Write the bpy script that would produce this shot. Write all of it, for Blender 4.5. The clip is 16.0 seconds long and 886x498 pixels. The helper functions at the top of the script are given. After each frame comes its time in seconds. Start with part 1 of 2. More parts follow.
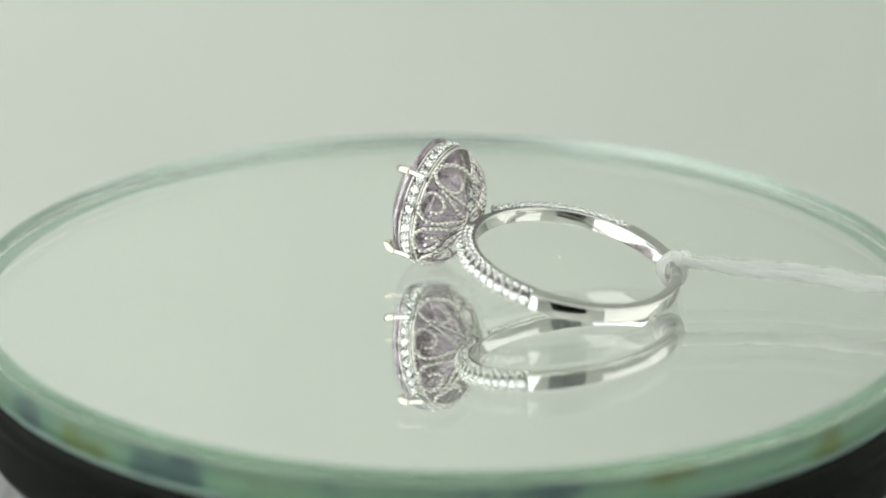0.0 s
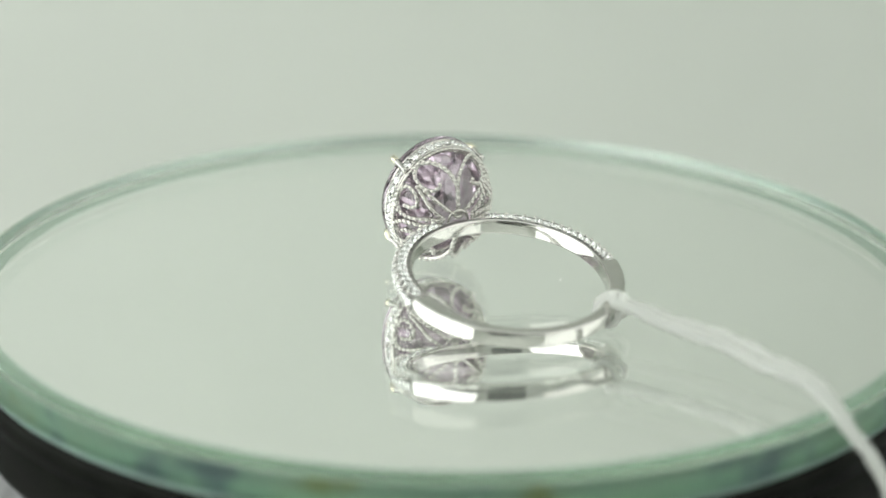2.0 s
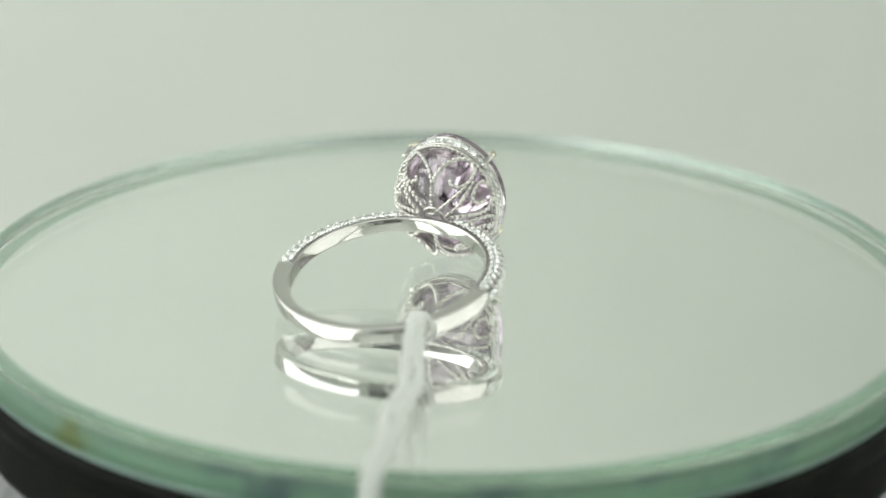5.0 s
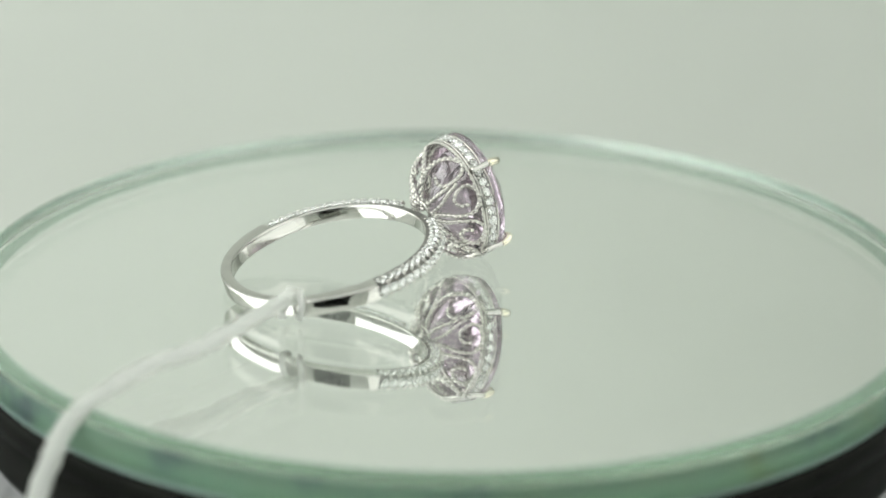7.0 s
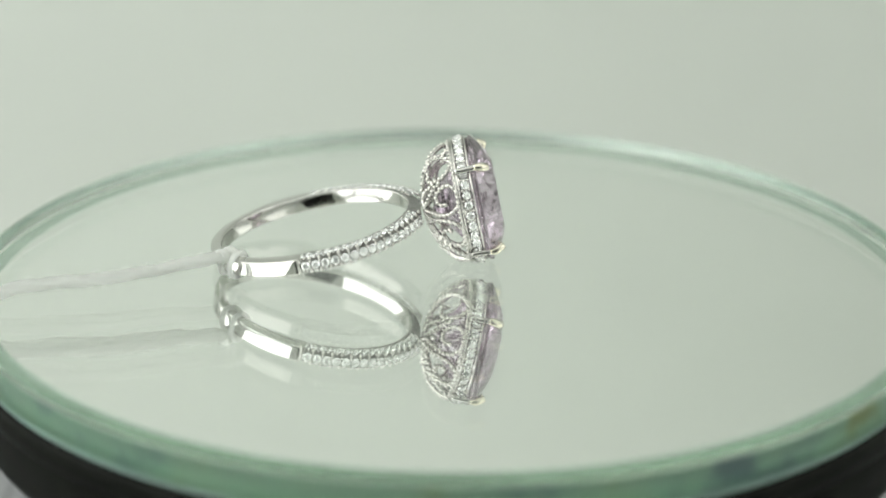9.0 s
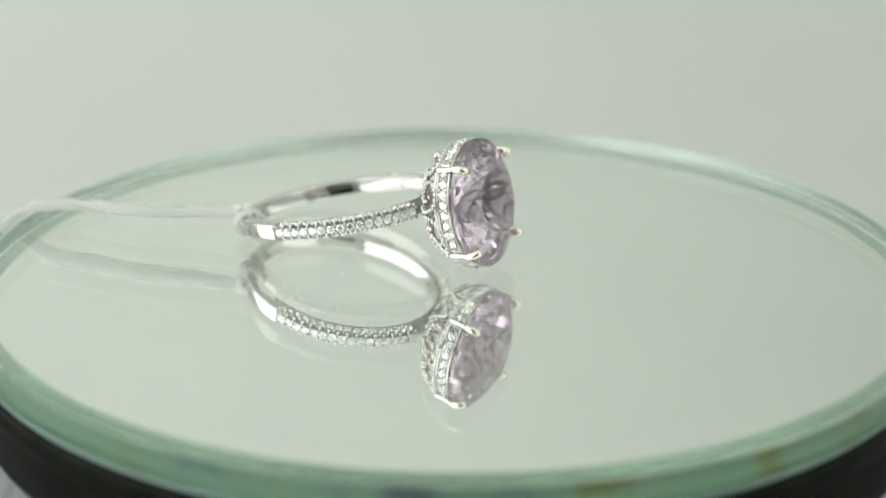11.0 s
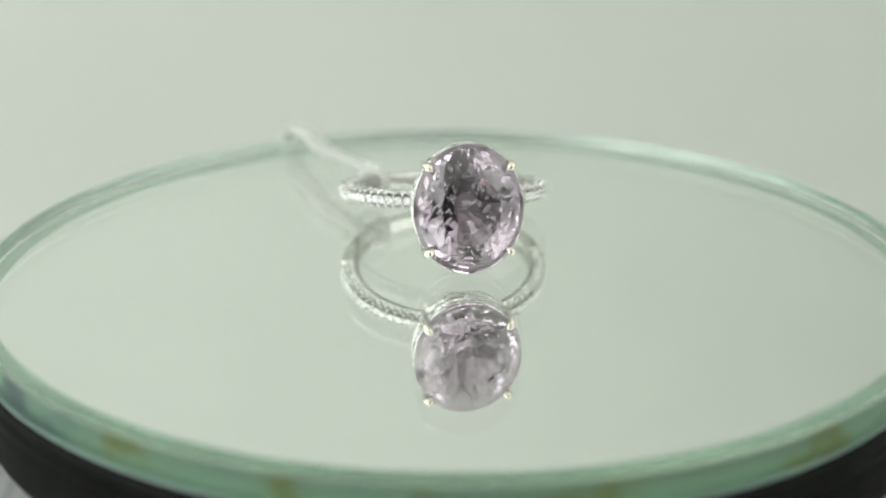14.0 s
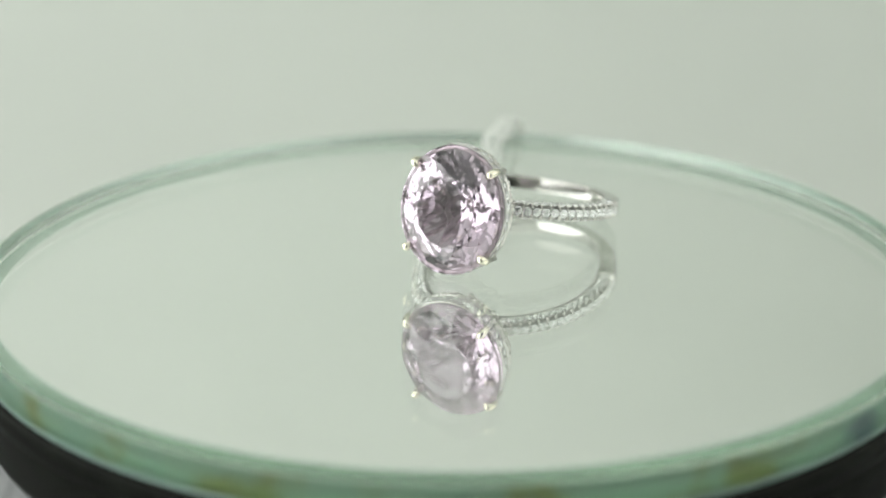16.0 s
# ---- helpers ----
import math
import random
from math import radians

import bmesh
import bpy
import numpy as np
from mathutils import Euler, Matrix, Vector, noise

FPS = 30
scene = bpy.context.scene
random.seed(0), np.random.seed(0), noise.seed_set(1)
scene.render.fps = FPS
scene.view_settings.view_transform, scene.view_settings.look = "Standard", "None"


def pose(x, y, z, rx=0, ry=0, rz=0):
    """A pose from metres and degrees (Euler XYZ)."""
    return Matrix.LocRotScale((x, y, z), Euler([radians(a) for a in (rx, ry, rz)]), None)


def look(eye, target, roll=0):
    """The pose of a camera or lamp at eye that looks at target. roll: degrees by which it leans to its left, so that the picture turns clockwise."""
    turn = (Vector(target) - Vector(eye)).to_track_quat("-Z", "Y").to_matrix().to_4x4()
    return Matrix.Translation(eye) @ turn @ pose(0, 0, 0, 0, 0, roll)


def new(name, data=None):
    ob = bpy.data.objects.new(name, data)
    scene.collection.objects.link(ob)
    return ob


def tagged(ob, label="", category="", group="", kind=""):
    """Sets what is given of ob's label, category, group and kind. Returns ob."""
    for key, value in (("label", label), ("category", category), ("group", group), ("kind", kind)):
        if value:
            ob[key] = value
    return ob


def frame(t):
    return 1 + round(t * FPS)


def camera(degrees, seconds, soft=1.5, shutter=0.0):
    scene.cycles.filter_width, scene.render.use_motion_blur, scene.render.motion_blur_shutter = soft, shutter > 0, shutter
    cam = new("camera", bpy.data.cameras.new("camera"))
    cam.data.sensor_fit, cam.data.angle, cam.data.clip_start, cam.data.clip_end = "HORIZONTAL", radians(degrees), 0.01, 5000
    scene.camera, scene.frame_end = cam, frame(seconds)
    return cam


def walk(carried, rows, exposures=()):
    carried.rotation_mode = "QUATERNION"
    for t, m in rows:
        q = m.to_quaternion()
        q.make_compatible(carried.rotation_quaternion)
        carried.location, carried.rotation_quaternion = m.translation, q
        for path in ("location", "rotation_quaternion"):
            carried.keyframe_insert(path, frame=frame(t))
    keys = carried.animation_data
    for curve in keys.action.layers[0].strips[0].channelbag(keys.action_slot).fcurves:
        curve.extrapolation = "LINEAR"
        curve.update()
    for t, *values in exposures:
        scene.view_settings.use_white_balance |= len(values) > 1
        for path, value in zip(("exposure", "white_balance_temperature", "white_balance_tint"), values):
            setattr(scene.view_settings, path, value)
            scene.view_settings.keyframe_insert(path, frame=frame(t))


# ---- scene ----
MM = 0.001
# ---- camera: stands still, a close-up lens over the front of the turntable ----
cam = camera(24.7, 16.0, soft=1.75)
eye = pose(0, -0.17097, 0.06413, 69.856, 0, 0.313) @ pose(0, 0, 0, 0, 0, 0.424)
cam.data.dof.use_dof = True
cam.data.dof.focus_distance = 0.178
cam.data.dof.aperture_fstop = 17.0
walk(cam, [(0.0, eye), (16.0, eye)], [(0.0, 0.0), (16.0, 0.0)])

# turn of the table: degrees at the start, degrees a second, clockwise from above
TURN_START, TURN_RATE = 150.3, 16.52


def turned(t):
    return pose(0, 0, 0, 0, 0, TURN_START - TURN_RATE * t)


# ---- light: a white light tent, lit through its roof and its walls ----
scene.cycles.max_bounces, scene.cycles.glossy_bounces, scene.cycles.transmission_bounces, scene.cycles.diffuse_bounces = 96, 96, 32, 5
scene.cycles.caustics_reflective, scene.cycles.caustics_refractive = True, True
world = bpy.data.worlds.new("world")
scene.world = world
world.use_nodes = True
world.node_tree.nodes["Background"].inputs[0].default_value = (0.9, 1.0, 0.9, 1)
world.node_tree.nodes["Background"].inputs[1].default_value = 0.05


def area_lamp(name, m, sx, sy, watts, colour):
    data = bpy.data.lights.new(name, "AREA")
    data.shape, data.size, data.size_y, data.energy, data.color = "RECTANGLE", sx, sy, watts, colour
    ob = new(name, data)
    ob.matrix_world = m
    return ob


area_lamp("roof_lamp", look((0, -0.03, 0.485), (0, -0.03, 0.0)), 0.62, 0.58, 0.42, (1.0, 1.0, 0.98))
area_lamp("side_lamp", look((-0.30, 0.01, 0.20), (0.0, 0.17, 0.36)), 0.56, 0.40, 1.90, (0.99, 1.0, 0.99))
area_lamp("side_lamp", look((0.31, 0.01, 0.22), (0.0, 0.15, 0.31)), 0.56, 0.40, 0.66, (1.0, 1.0, 0.98))


# ---- materials ----
def material(name, colour, rough=0.5, metal=0.0, transmission=0.0, ior=1.5, spread=0.06, scale=400.0, bump=0.0, bump_scale=3000.0,
             rough_spread=0.0, coat=0.0, specular=0.5):
    m = bpy.data.materials.new(name)
    m.use_nodes = True
    n, l = m.node_tree.nodes, m.node_tree.links
    b = n["Principled BSDF"]
    b.inputs["Roughness"].default_value = rough
    b.inputs["Metallic"].default_value = metal
    b.inputs["Transmission Weight"].default_value = transmission
    b.inputs["IOR"].default_value = ior
    b.inputs["Specular IOR Level"].default_value = specular
    b.inputs["Coat Weight"].default_value = coat
    co = n.new("ShaderNodeTexCoord")
    if spread:
        no = n.new("ShaderNodeTexNoise")
        no.inputs["Scale"].default_value, no.inputs["Detail"].default_value = scale, 6
        l.new(co.outputs["Object"], no.inputs["Vector"])
        ra = n.new("ShaderNodeValToRGB")
        ra.color_ramp.elements[0].position, ra.color_ramp.elements[1].position = 0.3, 0.7
        ra.color_ramp.elements[0].color = (*[c * (1 - spread) for c in colour], 1)
        ra.color_ramp.elements[1].color = (*[min(1, c * (1 + spread)) for c in colour], 1)
        l.new(no.outputs["Fac"], ra.inputs["Fac"])
        l.new(ra.outputs["Color"], b.inputs["Base Color"])
        if rough_spread:
            mr = n.new("ShaderNodeMapRange")
            mr.inputs["To Min"].default_value, mr.inputs["To Max"].default_value = max(0, rough - rough_spread), rough + rough_spread
            l.new(no.outputs["Fac"], mr.inputs["Value"])
            l.new(mr.outputs["Result"], b.inputs["Roughness"])
    else:
        b.inputs["Base Color"].default_value = (*colour, 1)
    if bump:
        nb = n.new("ShaderNodeTexNoise")
        nb.inputs["Scale"].default_value, nb.inputs["Detail"].default_value = bump_scale, 4
        l.new(co.outputs["Object"], nb.inputs["Vector"])
        bu = n.new("ShaderNodeBump")
        bu.inputs["Strength"].default_value, bu.inputs["Distance"].default_value = bump, 0.0001
        l.new(nb.outputs["Fac"], bu.inputs["Height"])
        l.new(bu.outputs["Normal"], b.inputs["Normal"])
    return m


white_gold = material("white_gold", (0.60, 0.59, 0.567), 0.07, 1.0, spread=0.03, scale=900, bump=0.04, bump_scale=1500, rough_spread=0.03)
beaded_gold = material("beaded_white_gold", (0.60, 0.59, 0.56), 0.15, 1.0, spread=0.04, scale=1500)
# rough cut seats under the stones; gap shade is put into their dark colour
shaded_seat_metal = material("shade_darkened_seat", (0.30, 0.295, 0.285), 0.42, 1.0, spread=0.25, scale=2500)
yellow_gold = material("yellow_gold", (0.78, 0.745, 0.62), 0.14, 1.0, spread=0.03, scale=1500)
diamond_mat = material("diamond", (0.97, 0.99, 0.97), 0.0, 0.0, 1.0, 2.4, spread=0)
kunzite = material("lilac_gem", (0.535, 0.44, 0.53), 0.0, 0.0, 1.0, 1.72, spread=0)
glass_top = material("mirror_glass", (0.985, 0.995, 0.985), 0.0, 0.0, 1.0, 1.52, spread=0)
glass_edge = material("clear_glass_edge", (0.95, 0.98, 0.955), 0.34, 0.0, 1.0, 1.52, spread=0.02, scale=62)
ground_edge = material("ground_green_edge", (0.52, 0.69, 0.57), 0.3, 0.0, 0.75, 1.52, spread=0.1, scale=125, rough_spread=0.06, specular=0.3)
# olive and blue-grey patches: blurred reflections of the surroundings, painted into the edge colour
ramp = [n for n in ground_edge.node_tree.nodes if n.type == "VALTORGB"][0].color_ramp
ramp.elements[0].position, ramp.elements[0].color = 0.35, (0.24, 0.36, 0.36, 1)
ramp.elements[1].position, ramp.elements[1].color = 0.67, (0.40, 0.50, 0.22, 1)
for where, tint in ((0.43, (0.48, 0.74, 0.57, 1)), (0.59, (0.52, 0.76, 0.56, 1))):
    ramp.elements.new(where).color = tint
glass_bevel = material("glass_bevel", (0.32, 0.485, 0.38), 0.22, 0.0, 0.9, 1.52, spread=0.12, scale=90)
glass_seam = material("glass_seam", (0.62, 0.83, 0.76), 0.35, 0.0, 0.55, 1.52, spread=0.12, scale=90)
silvering = material("silvering", (0.97, 0.982, 0.966), 0.0, 1.0, spread=0)
black_rubber = material("black_plastic", (0.009, 0.010, 0.008), 0.5, specular=0.06, spread=0.3, scale=300, bump=0.15, bump_scale=2500, rough_spread=0.08)
cotton = material("cotton_thread", (0.965, 0.97, 0.955), 0.9, spread=0.05, scale=1800, bump=0.5, bump_scale=6000, specular=0.1)
# light soaks through loose cotton
trans = cotton.node_tree.nodes.new("ShaderNodeBsdfTranslucent")
trans.inputs["Color"].default_value = (0.97, 0.98, 0.96, 1)
soak = cotton.node_tree.nodes.new("ShaderNodeMixShader")
soak.inputs[0].default_value = 0.8
cotton.node_tree.links.new(cotton.node_tree.nodes["Principled BSDF"].outputs[0], soak.inputs[1])
cotton.node_tree.links.new(trans.outputs[0], soak.inputs[2])
cotton.node_tree.links.new(soak.outputs[0], cotton.node_tree.nodes["Material Output"].inputs["Surface"])
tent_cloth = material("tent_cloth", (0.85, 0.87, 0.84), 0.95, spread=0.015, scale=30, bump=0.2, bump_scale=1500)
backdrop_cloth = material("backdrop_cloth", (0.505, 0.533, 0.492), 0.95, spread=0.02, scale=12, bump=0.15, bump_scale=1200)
dark_room = material("dark_room", (0.16, 0.16, 0.155), 0.9, spread=0.2, scale=20)


def striped_cloth():
    m = material("ribbed_cloth", (0.30, 0.305, 0.31), 0.95, spread=0.015, scale=30)
    n, l = m.node_tree.nodes, m.node_tree.links
    b = n["Principled BSDF"]
    wave = n.new("ShaderNodeTexWave")
    wave.inputs["Scale"].default_value, wave.inputs["Distortion"].default_value, wave.inputs["Detail"].default_value = 150, 1.2, 3
    co = n.new("ShaderNodeTexCoord")
    l.new(co.outputs["Object"], wave.inputs["Vector"])
    bu = n.new("ShaderNodeBump")
    bu.inputs["Strength"].default_value, bu.inputs["Distance"].default_value = 0.4, 0.0003
    l.new(wave.outputs["Fac"], bu.inputs["Height"])
    l.new(bu.outputs["Normal"], b.inputs["Normal"])
    return m


ribbed_cloth = striped_cloth()


# ---- mesh helpers: they build in millimetres ----
def part(name, bm, mat, parent=None, label="", smooth=True):
    bmesh.ops.recalc_face_normals(bm, faces=bm.faces[:])
    for v in bm.verts:
        v.co *= MM
    for f in bm.faces:
        f.smooth = smooth
    me = bpy.data.meshes.new(name)
    bm.to_mesh(me)
    bm.free()
    for m in (mat if isinstance(mat, (list, tuple)) else [mat]):
        me.materials.append(m)
    ob = new(name, me)
    ob.parent = parent
    if label:
        ob["label"] = label
    return ob


def grid_faces(bm, rows, close_u=True, close_v=True):
    """Faces between rows of vertices."""
    n, k = len(rows), len(rows[0])
    made = []
    for i in range(n if close_u else n - 1):
        for j in range(k if close_v else k - 1):
            made.append(bm.faces.new((rows[i][j], rows[(i + 1) % n][j], rows[(i + 1) % n][(j + 1) % k], rows[i][(j + 1) % k])))
    return made


def revolve(profile, steps=96, bm=None):
    """A closed (radius, z) profile turned round z."""
    bm = bm or bmesh.new()
    rows = []
    for i in range(steps):
        a = 2 * math.pi * i / steps
        rows.append([bm.verts.new((r * math.cos(a), r * math.sin(a), z)) for r, z in profile])
    grid_faces(bm, rows)
    return bm


def tube(points, radius, sides=8, bm=None, closed=False, lobes=0, twist=0.0, caps=True):
    """A tube along points; lobes and twist make plied yarn."""
    bm = bm or bmesh.new()
    pts = [Vector(p) for p in points]
    n = len(pts)
    rows, side = [], None
    for i, p in enumerate(pts):
        nxt, prv = (pts[(i + 1) % n], pts[i - 1]) if closed else (pts[min(i + 1, n - 1)], pts[max(i - 1, 0)])
        tan = (nxt - prv).normalized()
        if side is None:
            side = tan.orthogonal().normalized()
        side = (side - tan * side.dot(tan)).normalized()
        up = tan.cross(side)
        r0 = radius(i / (n - 1)) if callable(radius) else radius
        row = []
        for j in range(sides):
            a = 2 * math.pi * j / sides
            r = r0 * (1 + (0.22 * math.cos(lobes * a - twist * i) if lobes else 0))
            row.append(bm.verts.new(p + (side * math.cos(a) + up * math.sin(a)) * r))
        rows.append(row)
    grid_faces(bm, rows, close_u=closed)
    if caps and not closed:
        bm.faces.new(rows[0])
        bm.faces.new(rows[-1])
    return bm


def smooth_path(ctrl, count):
    """Catmull-Rom through control points, count points evenly spaced."""
    c = [Vector(p) for p in ctrl]
    c = [2 * c[0] - c[1]] + c + [2 * c[-1] - c[-2]]
    fine = []
    for i in range(1, len(c) - 2):
        a, b, d, e = c[i - 1:i + 3]
        for k in range(24):
            u = k / 24
            fine.append(0.5 * (2 * b + (d - a) * u + (2 * a - 5 * b + 4 * d - e) * u * u + (3 * b - a - 3 * d + e) * u ** 3))
    fine.append(c[-2].copy())
    run = [0.0]
    for p, q in zip(fine, fine[1:]):
        run.append(run[-1] + (q - p).length)
    out, k = [], 0
    for i in range(count):
        want = run[-1] * i / (count - 1)
        while k < len(run) - 2 and run[k + 1] < want:
            k += 1
        f = (want - run[k]) / max(1e-9, run[k + 1] - run[k])
        out.append(fine[k].lerp(fine[k + 1], f))
    return out, run[-1]


def ball(bm, centre, radius, squash=None):
    m = Matrix.Translation(centre) @ (squash or Matrix.Identity(4))
    bmesh.ops.create_icosphere(bm, subdivisions=1, radius=radius, matrix=m)


def facing(centre, normal):
    """A pose in millimetres whose z looks along normal."""
    return Matrix.Translation(Vector(centre) * MM) @ Vector(normal).to_track_quat("Z", "Y").to_matrix().to_4x4()


# ---- the tent ----
def sheet(name, points, mat, label):
    """A wall slab from a ring of corner points, pushed out 4 mm."""
    bm = bmesh.new()
    f = bm.faces.new([bm.verts.new(p) for p in points])
    bm.normal_update()
    out = bmesh.ops.extrude_face_region(bm, geom=[f])
    away = f.normal * 4
    for v in [g for g in out["geom"] if isinstance(g, bmesh.types.BMVert)]:
        v.co += away
    return tagged(part(name, bm, mat, smooth=False), label, "tent wall", kind="structure")


FLOOR, TOP, SIDE, BACK, FRONT = -30.0, 500.0, 350.0, 350.0, -330.0


def build_tent():
    # floor and back wall are one sheet of cloth with a wide curve
    prof = [(FRONT, FLOOR)]
    prof += [(BACK - 240 + 240 * math.sin(a), FLOOR + 240 - 240 * math.cos(a)) for a in [math.pi / 2 * k / 16 for k in range(17)]]
    prof += [(BACK, TOP)]
    bm = bmesh.new()
    rows = []
    for k in range(2):
        rows.append([[bm.verts.new((x, y + (4 if k and z > FLOOR + 1 else 0), z - (4 if k and z < TOP - 1 else 0))) for y, z in prof] for x in (-SIDE, SIDE)])
    for r in rows:
        grid_faces(bm, r, close_u=False, close_v=False)
    for j in range(len(prof) - 1):
        for e in (0, 1):
            bm.faces.new((rows[0][e][j], rows[0][e][j + 1], rows[1][e][j + 1], rows[1][e][j]))
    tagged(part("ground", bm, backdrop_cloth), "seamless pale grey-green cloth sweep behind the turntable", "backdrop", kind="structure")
    bm = bmesh.new()
    bmesh.ops.create_cube(bm, size=1, matrix=Matrix.Translation((0, -85, FLOOR + 0.5)) @ Matrix.Diagonal((340, 270, 1, 1)))
    tagged(part("table_mat", bm, ribbed_cloth, smooth=False), "pale ribbed cloth mat under the turntable", "cloth mat")
    sheet("wall_left", [(-SIDE, FRONT, FLOOR), (-SIDE, BACK, FLOOR), (-SIDE, BACK, TOP), (-SIDE, FRONT, TOP)], tent_cloth, "plain white cloth side wall of a light tent")
    sheet("wall_right", [(SIDE, BACK, FLOOR), (SIDE, FRONT, FLOOR), (SIDE, FRONT, TOP), (SIDE, BACK, TOP)], tent_cloth, "plain white cloth side wall of a light tent")
    sheet("ceiling", [(-SIDE, FRONT, TOP), (-SIDE, BACK, TOP), (SIDE, BACK, TOP), (SIDE, FRONT, TOP)], tent_cloth, "plain white cloth roof of a light tent")
    # front wall with the opening for the lens
    x0, x1, z0, z1 = -105, 105, 0, 215
    bm = bmesh.new()
    for a, b, c, d in ((-SIDE, x0, FLOOR, TOP), (x1, SIDE, FLOOR, TOP), (x0, x1, FLOOR, z0), (x0, x1, z1, TOP)):
        bmesh.ops.create_cube(bm, size=1, matrix=Matrix.Translation(((a + b) / 2, FRONT - 2, (c + d) / 2)) @ Matrix.Diagonal((b - a, 4, d - c, 1)))
    tagged(part("wall_front", bm, tent_cloth, smooth=False), "white cloth front of a light tent with a lens opening", "tent wall", kind="structure")
    bm = bmesh.new()
    bmesh.ops.create_cube(bm, size=1, matrix=Matrix.Translation((0, FRONT - 154.5, 145)) @ Matrix.Diagonal((420, 300, 420, 1)))
    bm.faces.ensure_lookup_table()
    bmesh.ops.delete(bm, geom=[max(bm.faces, key=lambda f: f.calc_center_median().y)], context="FACES")
    tagged(part("wall_dark", bm, dark_room, smooth=False), "dark space outside the tent's opening", "dark room", kind="structure")


build_tent()


def build_film_camera():
    """The black camera whose lens looks in; it shows as dark patches in the polished metal."""
    body = tagged(new("camera_body"), "black camera with a round lens facing the ring", "camera")
    bm = revolve([(12, 8), (22, 8), (24, 10), (24, 55), (27, 58), (27, 84), (12, 84)], 64)
    part("lens_barrel", bm, black_rubber, body, "black ribbed lens barrel")
    bm = bmesh.new()
    bmesh.ops.create_cube(bm, size=1, matrix=Matrix.Translation((0, 0, 104)) @ Matrix.Diagonal((88, 66, 40, 1)))
    bmesh.ops.bevel(bm, geom=bm.edges[:], offset=7, segments=3, affect="EDGES")
    part("camera_case", bm, black_rubber, body, "black camera case")
    bm = bmesh.new()
    bmesh.ops.create_cone(bm, cap_ends=True, segments=24, radius1=9, radius2=9, depth=60, matrix=Matrix.Translation((0, -63, 104)) @ pose(0, 0, 0, 90, 0, 0))
    part("camera_post", bm, black_rubber, body, "black support post")
    body.matrix_world = eye


build_film_camera()

# ---- turntable ----
FLAT, RIM, DROP, THICK = 41.5, 42.9, 0.24, 3.4
HUB = (-0.09, -0.65)


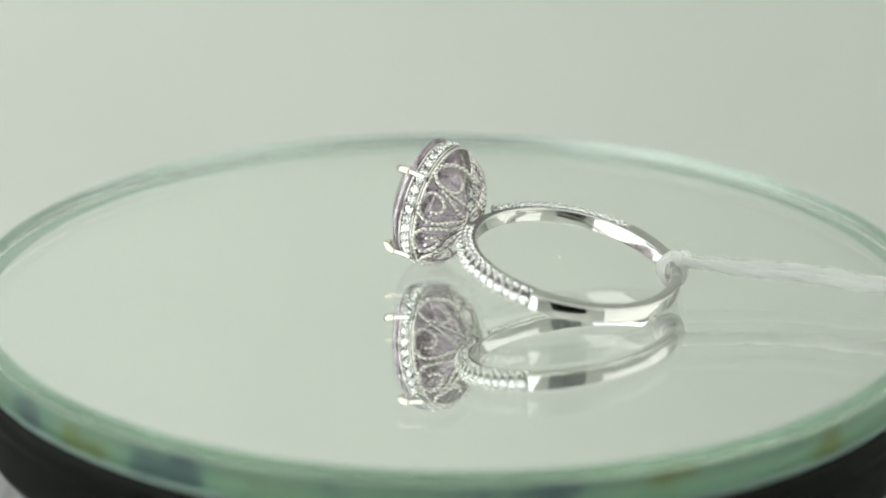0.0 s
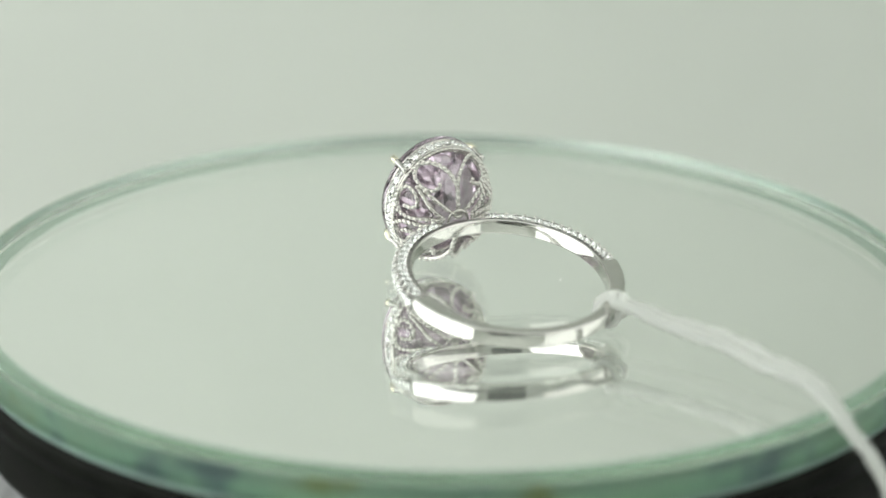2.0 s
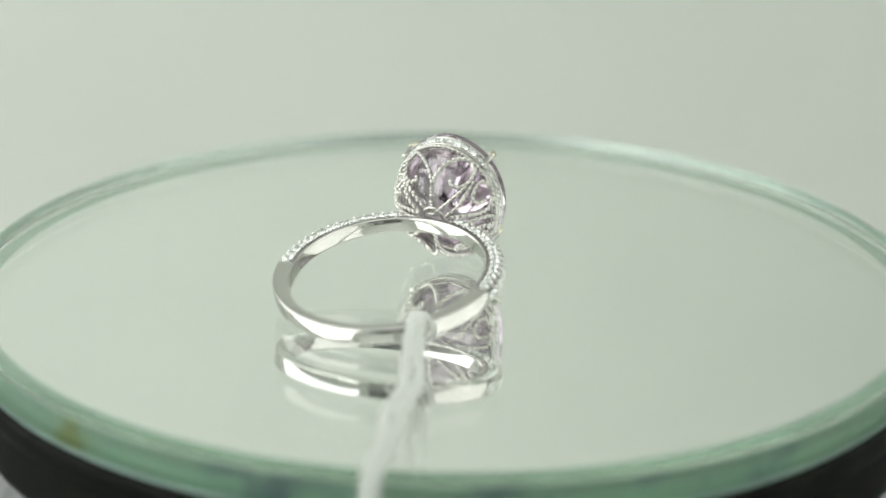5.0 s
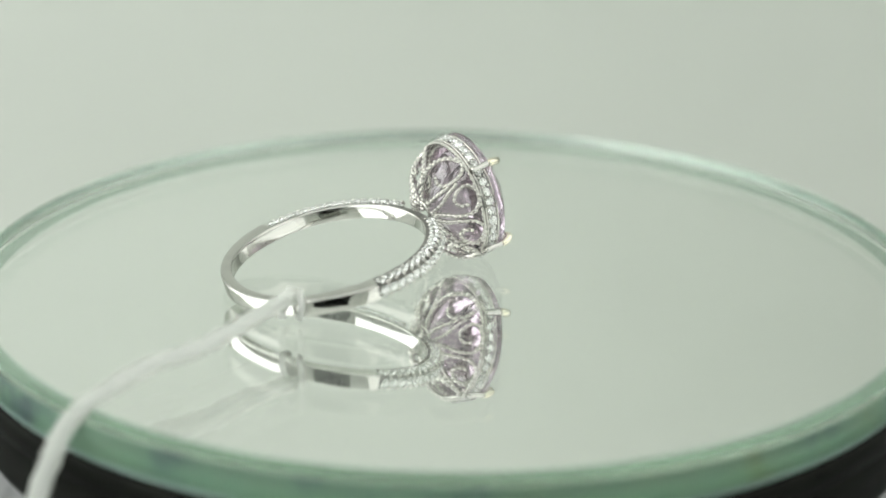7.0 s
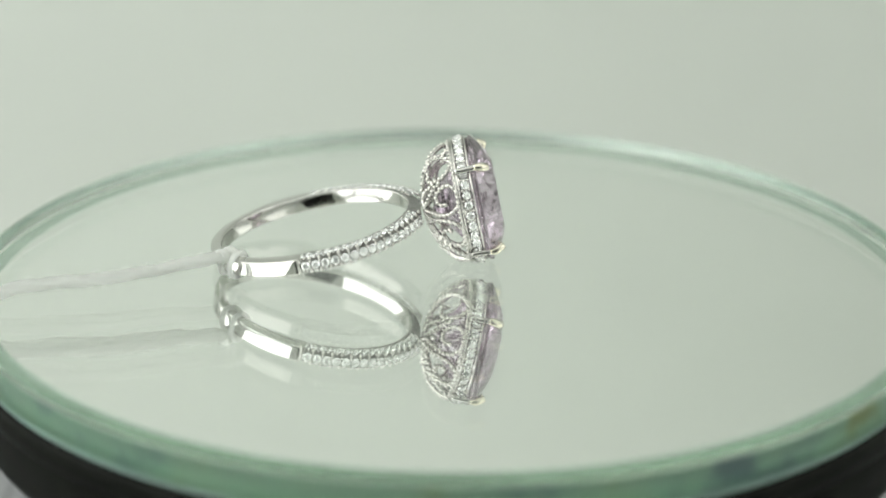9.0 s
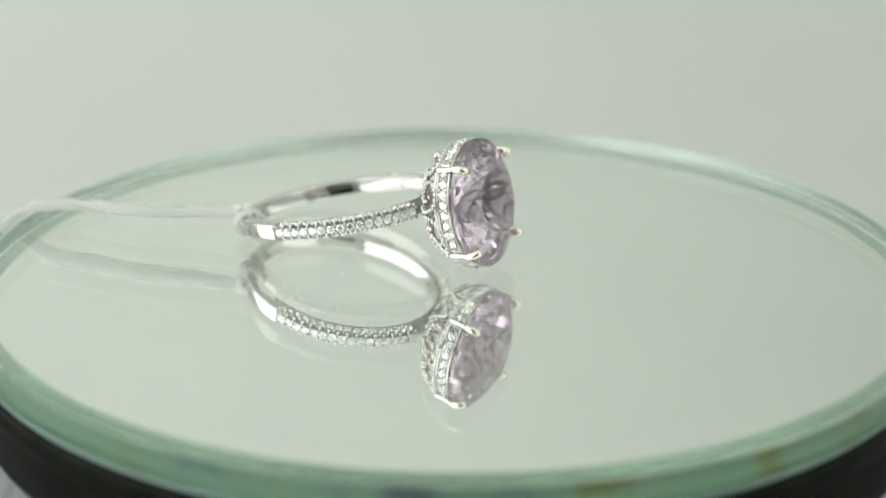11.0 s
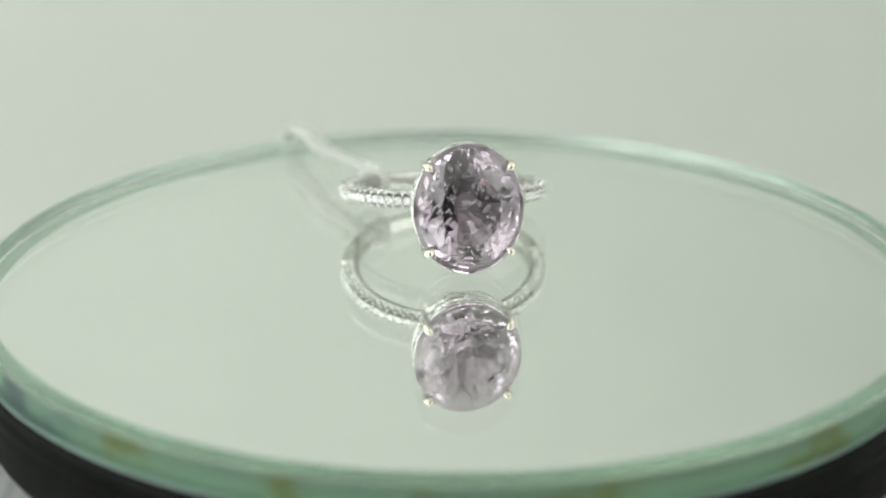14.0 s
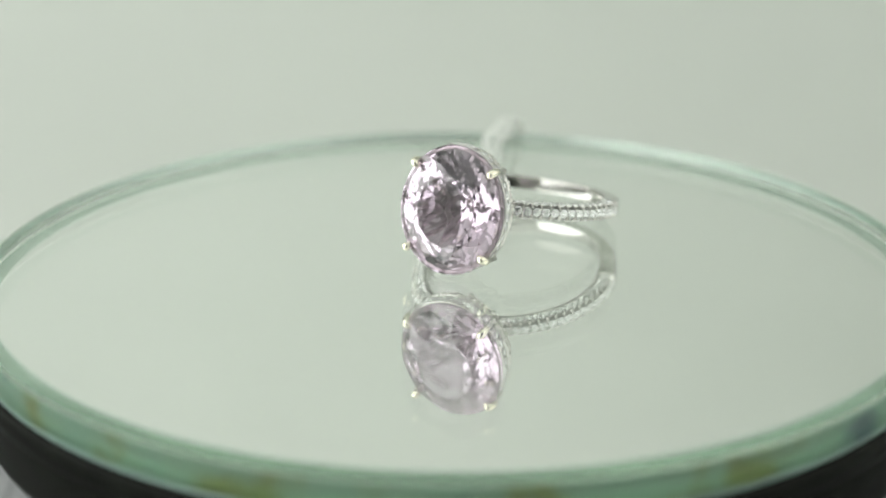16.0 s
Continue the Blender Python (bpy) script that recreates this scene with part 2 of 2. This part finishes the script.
def build_turntable():
    table = tagged(new("turntable"), "black turntable topped by a round green-edged mirror", "turntable")
    bm = bmesh.new()
    steps = 720
    prof = [(0.0, 0.0), (FLAT - 0.25, 0.0), (FLAT, -0.015), (FLAT + 0.2, -0.04), (RIM - 0.25, -DROP), (RIM - 0.05, -DROP - 0.1), (RIM, -DROP - 0.3),
            (RIM, -THICK + 0.8), (RIM - 0.05, -THICK + 0.1), (RIM - 0.2, -THICK), (0.0, -THICK)]
    ring_of = []
    for r, z in prof:
        if r == 0:
            ring_of.append([bm.verts.new((0, 0, z))])
        else:
            ring_of.append([bm.verts.new((r * math.cos(2 * math.pi * i / steps), r * math.sin(2 * math.pi * i / steps), z)) for i in range(steps)])
    for k, (lo, hi) in enumerate(zip(ring_of, ring_of[1:])):
        for i in range(steps):
            j = (i + 1) % steps
            if len(lo) == 1:
                f = bm.faces.new((lo[0], hi[i], hi[j]))
            elif len(hi) == 1:
                f = bm.faces.new((lo[i], lo[j], hi[0]))
            else:
                f = bm.faces.new((lo[i], lo[j], hi[j], hi[i]))
            f.material_index = 0 if k == 0 else 4 if k <= 3 else 3 if k in (7, 8) else 2 if k == len(prof) - 2 else 1
    part("mirror", bm, [glass_top, glass_edge, silvering, glass_seam, glass_bevel], table, "round bevelled mirror with green glass edge", smooth=False)
    # the ground outer face of the glass, a hair outside the clear core
    part("glass_band", revolve([(RIM + 0.03, -DROP - 0.12), (RIM + 0.09, -DROP - 0.25), (RIM + 0.10, -THICK + 0.52), (RIM + 0.03, -THICK + 0.52)], 360),
         ground_edge, table, "green ground edge of the mirror glass")
    part("glass_seam", revolve([(RIM + 0.03, -THICK + 0.51), (RIM + 0.09, -THICK + 0.51), (RIM + 0.05, -THICK + 0.25), (RIM + 0.03, -THICK + 0.12)], 360),
         glass_seam, table, "pale teal polished seam along the glass edge")
    part("rim", revolve([(RIM - 3, -THICK - 0.02), (RIM + 0.03, -THICK - 0.02), (RIM + 0.03, -THICK + 0.1), (RIM + 0.3, -THICK + 0.14), (RIM + 0.55, -THICK - 0.1), (RIM + 0.62, -THICK - 1.0),
                         (RIM + 0.5, -THICK - 1.9), (RIM + 0.1, -THICK - 2.2), (RIM - 3, -THICK - 2.2)], 192), black_rubber, table, "glossy black plastic rim")
    part("skirt", revolve([(1, -THICK - 0.1), (RIM - 2, -THICK - 0.1), (RIM - 0.3, -THICK - 2.3), (RIM - 0.1, -THICK - 6.2), (RIM - 0.6, -THICK - 7.2),
                           (RIM - 6, -THICK - 7.4), (1, -THICK - 7.4)], 192), black_rubber, table, "black plastic skirt under the rim")
    part("base", revolve([(1, -THICK - 7.3), (30, -THICK - 7.3), (32, -12), (34, FLOOR + 2), (33, FLOOR + 1), (1, FLOOR + 1)], 96), black_rubber, table, "black plastic foot")
    # a few dust specks on the glass
    rnd = random.Random(3)
    bm = bmesh.new()
    for i in range(14):
        a, r = rnd.uniform(0, 6.283), 40 * math.sqrt(rnd.random())
        p = Vector((r * math.cos(a), r * math.sin(a), 0.03))
        if rnd.random() < 0.3:
            d = Vector((rnd.uniform(-1, 1), rnd.uniform(-1, 1), 0)) * 0.4
            tube([p, p + d + Vector((0, 0, 0.06)), p + 2 * d + Vector((rnd.uniform(-0.3, 0.3), 0, 0))], 0.022, 4, bm=bm)
        else:
            ball(bm, p, rnd.uniform(0.02, 0.05))
    tagged(part("dust", bm, cotton, table, "scattered pale dust specks"), kind="stuff")
    return table


turntable = build_turntable()

# ---- ring: u towards the gem, v across, w along the finger ----
R_OUT, R_IN, HALF = 9.84, 8.2, 0.72
A, B = 4.925, 5.78            # gem's half axes
GIRDLE, TABLE, CULET = 14.85, 16.45, 10.4
HALO_LO, HALO_HI = 13.2, 14.35
ring = tagged(new("ring"), "white gold ring with a large oval lilac gem and small diamonds", "ring")


def oval(phi, k=1.0, off=0.0):
    """v and w on the gem's outline."""
    return (A * k + off) * math.cos(phi), (B * k + off) * math.sin(phi)


def build_gem():
    """An oval modified brilliant, slightly irregular as hand-cut stones are."""
    bm = bmesh.new()
    rnd = random.Random(7)

    def row(count, k, u, shift=0.0, jit=0.0):
        out = []
        for i in range(count):
            a = 2 * math.pi * (i + shift) / count + rnd.uniform(-jit, jit) * 0.8
            out.append(bm.verts.new((u + rnd.uniform(-jit, jit), *oval(a, k * (1 + rnd.uniform(-jit, jit) * 0.5)))))
        return out
    n = 12
    tab = row(n, 0.55, TABLE)
    star = row(n, 0.70, TABLE - 0.37, 0.5, 0.03)
    mid = row(2 * n, 0.84, TABLE - 0.85, 0.0, 0.025)
    upper = row(4 * n, 1.0, GIRDLE + 0.14)
    lower = row(4 * n, 1.0, GIRDLE - 0.14)
    p1 = row(2 * n, 0.84, GIRDLE - 1.02, 0.0, 0.05)
    p2 = row(2 * n, 0.66, GIRDLE - 1.90, 0.5, 0.06)
    p3 = row(n, 0.44, GIRDLE - 2.92, 0.25, 0.08)
    p4 = row(n, 0.22, GIRDLE - 3.83, 0.75, 0.08)
    culet = bm.verts.new((CULET, 0.15, -0.2))
    bm.faces.new(tab)
    for i in range(n):
        j = (i + 1) % n
        bm.faces.new((tab[i], tab[j], star[i]))
        bm.faces.new((tab[i], star[i], mid[2 * i]))
        bm.faces.new((tab[i], mid[2 * i], star[i - 1]))
        bm.faces.new((star[i], mid[2 * i], mid[2 * i + 1]))
        bm.faces.new((star[i], mid[2 * i + 1], mid[(2 * i + 2) % (2 * n)]))
        bm.faces.new((p2[2 * i], p2[2 * i + 1], p3[i]))
        bm.faces.new((p2[2 * i + 1], p3[j], p3[i]))
        bm.faces.new((p2[2 * i + 1], p2[(2 * i + 2) % (2 * n)], p3[j]))
        bm.faces.new((p3[i], p3[j], p4[i]))
        bm.faces.new((p3[j], p4[i], p4[j]))
        bm.faces.new((p4[i], p4[j], culet))
    for rim_row, inner in ((upper, mid), (lower, p1)):
        for i in range(2 * n):
            j = (i + 1) % (2 * n)
            bm.faces.new((inner[i], rim_row[2 * i - 1], rim_row[2 * i]))
            bm.faces.new((inner[i], rim_row[2 * i], rim_row[2 * i + 1]))
            bm.faces.new((inner[i], rim_row[2 * i + 1], inner[j]))
    for i in range(2 * n):
        j = (i + 1) % (2 * n)
        bm.faces.new((p1[i], p1[j], p2[i]))
        bm.faces.new((p1[j], p2[i], p2[j]))
    grid_faces(bm, [upper, lower], close_u=False)
    return part("gem", bm, kunzite, ring, "oval faceted transparent lilac gemstone", smooth=False)


def brilliant_mesh(radius):
    """One small round diamond, table along z."""
    bm = bmesh.new()
    n = 8

    def row(r, z, s=0.0):
        return [bm.verts.new((r * radius * math.cos(2 * math.pi * (i + s) / n), r * radius * math.sin(2 * math.pi * (i + s) / n), z * radius)) for i in range(n)]
    t, k, g = row(0.54, 0.33), row(0.78, 0.2, 0.5), row(1.0, 0.02)
    h, p = row(1.0, -0.03), bm.verts.new((0, 0, -0.84 * radius))
    q = row(0.55, -0.42, 0.5)
    bm.faces.new(t)
    for i in range(n):
        j = (i + 1) % n
        bm.faces.new((t[i], t[j], k[i]))
        bm.faces.new((t[i], k[i], g[i], k[i - 1]))
        bm.faces.new((k[i], g[i], g[j]))
        bm.faces.new((g[i], g[j], h[j], h[i]))
        bm.faces.new((h[i], h[j], q[i]))
        bm.faces.new((h[i], q[i], p, q[i - 1]))
    ob = part("diamond", bm, diamond_mat, ring, smooth=False)
    return ob


def set_diamonds(places, radius):
    first = brilliant_mesh(radius)
    for k, (c, nrm) in enumerate(places):
        ob = first if k == 0 else first.copy()
        if k:
            scene.collection.objects.link(ob)
        spin = pose(0, 0, 0, 0, 0, random.uniform(0, 45))
        ob.matrix_basis = facing(c, Vector(nrm) + Vector([random.uniform(-0.06, 0.06) for _ in range(3)])) @ spin


def build_band():
    prof = []
    e = 0.19
    for r, w in ((R_OUT, -1), (R_OUT, 1), (R_IN, 1), (R_IN, -1)):
        sr = -1 if r == R_OUT else 1
        corner = [(r + sr * e * (1 - math.sin(q)), w * (HALF - e * (1 - math.cos(q)))) for q in [math.pi / 2 * k / 4 for k in range(5)]]
        first_of_face = (r == R_OUT) == (w == -1)
        prof += corner if first_of_face else corner[::-1]
    bm = bmesh.new()
    rows, steps, a1 = [], 216, 98
    for i in range(steps):
        ang = -180 + 360 * i / steps
        cut = 0.50 if abs(ang) < a1 else 0.0
        row = []
        for r, w in prof:
            # the shank thins towards its foot
            k = max(0.0, min(1.0, (abs(ang) - 98) / 55))
            if r < 9:
                r += 0.62 * k * k * (3 - 2 * k)
            if cut:
                if r > 9:
                    r, w = min(r, R_OUT - cut), max(-HALF + cut * 0.95, min(HALF - cut * 0.95, w))
            row.append(bm.verts.new((r * math.cos(radians(ang)), r * math.sin(radians(ang)), w)))
        rows.append(row)
    # cut faces take the darker metal, which paints in the shade between stones
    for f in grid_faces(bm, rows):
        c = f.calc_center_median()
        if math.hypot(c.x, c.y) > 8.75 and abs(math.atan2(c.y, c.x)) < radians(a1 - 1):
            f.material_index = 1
    part("band", bm, [white_gold, shaded_seat_metal], ring, "polished white gold band")
    # pave on the outer face and both flanks of the half towards the gem
    places, beads = [], {"outer": bmesh.new(), "upper": bmesh.new(), "lower": bmesh.new()}
    count, a0, a1 = 16, 16, 97
    for sgn in (-1, 1):
        for i in range(count):
            a = radians(a0 + (a1 - a0) * (i + 0.5) / count) * sgn
            b = radians(a0 + (a1 - a0) * i / count) * sgn
            d, d2 = Vector((math.cos(a), math.sin(a), 0)), Vector((math.cos(b), math.sin(b), 0))
            places.append((d * (R_OUT - 0.04), d))
            mid = (R_OUT + R_IN) / 2 + 0.06
            for w, key in ((1, "upper"), (-1, "lower")):
                up = Vector((0, 0, w))
                places.append((d * mid + up * (HALF - 0.02), up + d * 0.12))
                # shared claws: one on the corner, a smaller one at the inner edge, one beside the outer stone
                ball(beads[key], d2 * (R_OUT - 0.22) + up * (HALF - 0.14), 0.20)
                ball(beads[key], d2 * (mid - 0.36) + up * (HALF - 0.03), 0.16)
                ball(beads["outer"], d2 * (R_OUT - 0.03) + up * 0.36, 0.14)
                # scalloped collet wall round each stone
                arc = [d * (R_OUT - 0.30) + up * (HALF - 0.16) + (d2 - d) * k for k in (-0.9, -0.45, 0, 0.45, 0.9)]
                tube([p - d * 0.10 * (1 - abs(k - 2) / 2) for k, p in enumerate(arc)], 0.09, 6, bm=beads[key])
    set_diamonds(places, 0.42)
    for bm in beads.values():
        part("bead_setting", bm, beaded_gold, ring, "rows of tiny white gold beads")


def ellipse_sweep(profile, steps=120):
    """A closed (outward offset, u) profile swept round the gem's outline."""
    bm = bmesh.new()
    rows = []
    for i in range(steps):
        phi = 2 * math.pi * i / steps
        rows.append([bm.verts.new((u, *oval(phi, 1.0, off))) for off, u in profile])
    grid_faces(bm, rows)
    return bm


def rail(u, off, radius):
    return ellipse_sweep([(off + radius * math.cos(a), u + radius * math.sin(a)) for a in [2 * math.pi * k / 8 for k in range(8)]])


def build_halo():
    part("halo", ellipse_sweep([(-0.52, HALO_LO), (-0.52, HALO_HI), (-0.70, HALO_HI), (-0.70, HALO_LO)]), beaded_gold, ring, "white gold wall set with diamonds under the gem")
    part("rail", rail(HALO_HI, -0.12, 0.11), white_gold, ring, "thin polished wire")
    part("rail", rail(HALO_LO, -0.12, 0.09), white_gold, ring, "thin polished wire")
    places, beads = [], bmesh.new()
    n = 38
    for i in range(n):
        phi = 2 * math.pi * i / n
        v, w = oval(phi, 1.0, -0.06)
        nv, nw = math.cos(phi) / A, math.sin(phi) / B
        places.append((((HALO_LO + HALO_HI) / 2, v, w), (0, nv, nw)))
        phi += math.pi / n
        v, w = oval(phi, 1.0, -0.12)
        for du in (-0.32, 0.32):
            ball(beads, ((HALO_LO + HALO_HI) / 2 + du, v, w), 0.15)
        v, w = oval(phi, 1.0, -0.34)
        ball(beads, ((HALO_LO + HALO_HI) / 2, v, w), 0.2)
    set_diamonds(places, 0.43)
    part("bead_setting", beads, beaded_gold, ring, "rows of tiny white gold beads")


def bowl(phi_deg, s, off=0.0):
    """A point of the basket under the gem: s from 0 at the halo to 1 at the band."""
    psi = radians(84) * s
    k = 0.06 + 0.91 * math.cos(psi)
    v, w = oval(radians(phi_deg), k)
    return Vector((HALO_LO - (HALO_LO - R_OUT + 0.15) * math.sin(psi) / math.sin(radians(84)) - off, v, w))


def bowl_at(v, w):
    """The basket's point over the place (v, w) of the gem's plan."""
    k = min(0.965, math.hypot(v / A, w / B))
    phi = math.atan2(w / B, v / A)
    return bowl(math.degrees(phi), math.acos(max(0.0, min(1.0, (k - 0.06) / 0.91))) / radians(84))


def scroll(points):
    """A rounded strip that follows the basket, with a row of beads on its back."""
    path, length = smooth_path(points, 60)
    heart = Vector((HALO_LO, 0, 0))
    bm = tube([p + (heart - p).normalized() * 0.16 for p in path], 0.20, 8)
    dense, _ = smooth_path(path, max(4, int(length / 0.45)))
    for p in dense:
        ball(bm, p, 0.225)
    part("scroll", bm, beaded_gold, ring, "beaded white gold scrollwork")


def build_basket():
    # heart motif at each end of the gem's long axis
    for e in (-1, 1):
        scroll([bowl_at(0, e * w) for w in (0.45, 1.5, 2.6, 3.4)])
        for m in (-1, 1):
            scroll([bowl_at(m * v, e * w) for v, w in ((0, 3.3), (0.35, 4.1), (1.0, 4.75), (1.9, 4.95), (2.8, 4.55), (3.3, 3.8), (3.05, 3.2), (2.4, 2.95), (1.75, 3.2), (1.6, 3.5))])
            scroll([bowl_at(m * v, e * w) for v, w in ((0.15, 0.5), (1.0, 1.25), (2.0, 2.1), (2.85, 2.85))])
    # a pair of looped scrolls on each flank
    for side in (0, 180):
        for m in (-1, 1):
            scroll([bowl(side + m * a, t) for a, t in ((8, 0.90), (6, 0.66), (3, 0.42), (5, 0.2), (13, 0.06), (24, 0.06), (32, 0.18), (31, 0.36), (23, 0.46), (15, 0.40), (14, 0.28))])
            scroll([bowl(side + m * a, t) for a, t in ((14, 0.90), (25, 0.7), (34, 0.5), (38, 0.34))])
    # solid strip under the halo
    bm = bmesh.new()
    rows = []
    for p in range(0, 360, 4):
        a, b = bowl(p, 0.0), bowl(p, 0.05)
        inw = Vector((0, -a.y, -a.z)).normalized() * 0.25
        rows.append([bm.verts.new(q) for q in (a, b, b + inw, a + inw)])
    grid_faces(bm, rows)
    part("gallery_strip", bm, beaded_gold, ring, "white gold strip under the halo")
    # lower ring that joins basket and band
    bm = tube([bowl(p, 0.97) for p in range(0, 360, 12)], 0.15, 8, closed=True)
    part("basket_ring", bm, beaded_gold, ring, "white gold ring joining basket and band")
    bm = tube([bowl(p, 0.05) for p in range(0, 360, 5)], 0.12, 8, closed=True)
    for p in range(0, 360, 5):
        ball(bm, bowl(p, 0.06, 0.03), 0.19)
    part("basket_rim", bm, beaded_gold, ring, "white gold upper edge of the basket")


def build_prongs():
    for sv in (-1, 1):
        for sw in (-1, 1):
            foot_phi = math.atan2(3.81 * sw / B, 3.675 * sv / A)
            v0, w0 = oval(foot_phi, 1.0, 0.12)
            v1, w1 = oval(foot_phi, 1.0, 0.22)
            tip = Vector((15.75, 3.675 * sv, 3.81 * sw))
            base, _ = smooth_path([(HALO_LO - 0.1, v0, w0), (HALO_HI - 0.2, v0, w0), (GIRDLE + 0.05, v1, w1)], 10)
            pr = part("prong", tube(base, 0.29, 8), white_gold, ring, "white gold claw holding the gem")
            claw, _ = smooth_path([(GIRDLE - 0.05, v1, w1), (15.35, v1 * 0.985, w1 * 0.985), (15.75, v1 * 0.95, w1 * 0.95), tip + Vector((0.12, 0, 0)), tip + Vector((0.0, -0.25 * sv, -0.25 * sw))], 14)
            bm = tube(claw, lambda t: 0.31 + 0.08 * math.sin(t * 3.1), 10)
            ball(bm, claw[-1], 0.29)
            part("claw_tip", bm, yellow_gold, pr, "rounded pale yellow gold tip")


def build_hallmark():
    """Tiny stamped strokes on the inside of the shank, too small to read."""
    bm = bmesh.new()
    for k, (deg, h) in enumerate(((110, 0.5), (112.4, 0.35), (114.6, 0.5), (117, 0.42), (119.4, 0.5))):
        a = radians(deg)
        r = R_IN + 0.62 * (lambda q: q * q * (3 - 2 * q))(max(0.0, (deg - 98) / 55)) - 0.005
        m = Matrix.Translation((r * math.cos(a), r * math.sin(a), 0.02 * (k % 2))) @ Matrix.Rotation(a, 4, "Z") @ Matrix.Diagonal((0.05, 0.13, h, 1))
        bmesh.ops.create_cube(bm, size=1, matrix=m)
    part("hallmark", bm, beaded_gold, ring, "row of tiny stamped strokes", smooth=False)


build_hallmark()
build_gem()
build_band()
build_halo()
build_basket()
build_prongs()

# how the ring lies on the mirror
TILT, LEAN = radians(11.6), radians(-1.0)
u_axis = Vector((math.cos(TILT), 0, math.sin(TILT)))
v_axis = Vector((0, 1, 0))
w_axis = u_axis.cross(v_axis)
v_lean = math.cos(LEAN) * v_axis + math.sin(LEAN) * w_axis
w_lean = math.cos(LEAN) * w_axis - math.sin(LEAN) * v_axis
RING_Z = 9.9 * math.sin(TILT) + HALF * math.cos(TILT) + 0.371
lie = Matrix((u_axis, v_lean, w_lean)).transposed().to_4x4()
lie.translation = Vector((-12.08, 0.95, RING_Z)) * MM

# ---- cotton tag thread tied round the band, in the turntable's space ----
thread = tagged(new("tag_thread"), "fuzzy white doubled cotton thread knotted round the band", "thread")


def on_ring(r, angle, w):
    return (lie @ (Vector((r * math.cos(angle), r * math.sin(angle), w)) * MM)) / MM


def build_thread():
    run = [(-19.89, -5.03, 2.68), (-25.31, -7.05, 2.24), (-30.2, -9.1, 2.05), (-34.56, -9.7, 1.9), (-38.32, -10.9, 1.6), (-42.37, -11.3, -0.1),
           (-45.9, -12.9, -4.2), (-47.6, -13.0, -9.0), (-48.2, -12.6, -15.0)]
    path, length = smooth_path(run, 220)
    for k, side in enumerate((-1, 1)):
        pts = []
        for i, p in enumerate(path):
            t = i / 219
            tan = (path[min(i + 1, 219)] - path[max(i - 1, 0)]).normalized()
            across = tan.cross(Vector((0, 0, 1))).normalized()
            lift = tan.cross(across)
            gap = 0.33 + 0.26 * math.sin(math.pi * min(1, t * 1.6)) ** 2
            pts.append(p + across * side * gap + lift * (0.15 * side * math.sin(t * 6)) + Vector([noise.noise((t * 9, k * 7, q)) * 0.06 for q in range(3)]))
        part("strand", tube(pts, lambda t: 0.42, 10, lobes=3, twist=0.34), cotton, thread, "twisted white cotton strand")
        bm = bmesh.new()
        for i in range(1500):
            j = random.randrange(2, 216)
            d = Vector([random.gauss(0, 1) for _ in range(3)]).normalized()
            tan = (pts[j + 1] - pts[j - 1]).normalized()
            p0 = pts[j] + d * 0.3
            p1 = p0 + d * random.uniform(0.05, 0.3) + tan * random.uniform(-0.7, 0.7)
            p2 = p1 + d * random.uniform(-0.05, 0.25) + tan * random.uniform(-0.6, 0.6)
            tube([p0, p1, p2], 0.014, 3, bm=bm, caps=False)
        tagged(part("fuzz", bm, cotton, thread, "loose cotton fibres"), kind="stuff")
    # loops round the band and the knot
    ang = math.atan2(-5.03 - 0.95, -19.89 + 12.08)
    for k in range(2):
        pts = []
        for i in range(40):
            a = 2 * math.pi * i / 40
            pts.append(on_ring(R_OUT - 0.55 + (1.05 + 0.2 * k) * math.cos(a), ang + (k - 0.5) * 0.12 + 0.06 * math.sin(a + k), 0.12 + (1.02 + 0.05 * k) * math.sin(a)))
        part("loop", tube(pts, 0.24, 8, closed=True, lobes=3, twist=0.6), cotton, thread, "cotton loop round the band")
    bm = bmesh.new()
    c = Vector((-19.95, -5.05, 2.75))
    pts = [c + Vector((0.55 * math.cos(a) + 0.2 * math.cos(3 * a), 0.55 * math.sin(a), 0.4 * math.sin(2 * a))) for a in [2 * math.pi * i / 48 for i in range(48)]]
    tube(pts, 0.3, 8, bm=bm, closed=True, lobes=3, twist=0.6)
    part("knot", bm, cotton, thread, "tight cotton knot")


build_thread()


def motions():
    times = [0.5 * k for k in range(33)]
    hub = pose(HUB[0] * MM, HUB[1] * MM, 0)
    # the mirror sits a little off centre and off level
    a = radians(113)
    loose = pose(0.35 * MM * math.cos(a), 0.35 * MM * math.sin(a), 0) @ Matrix.Rotation(radians(0.31), 4, (math.sin(a), -math.cos(a), 0))
    walk(turntable, [(t, hub @ turned(t) @ loose) for t in times])
    walk(ring, [(t, turned(t) @ lie) for t in times])
    walk(thread, [(t, turned(t)) for t in times])


motions()
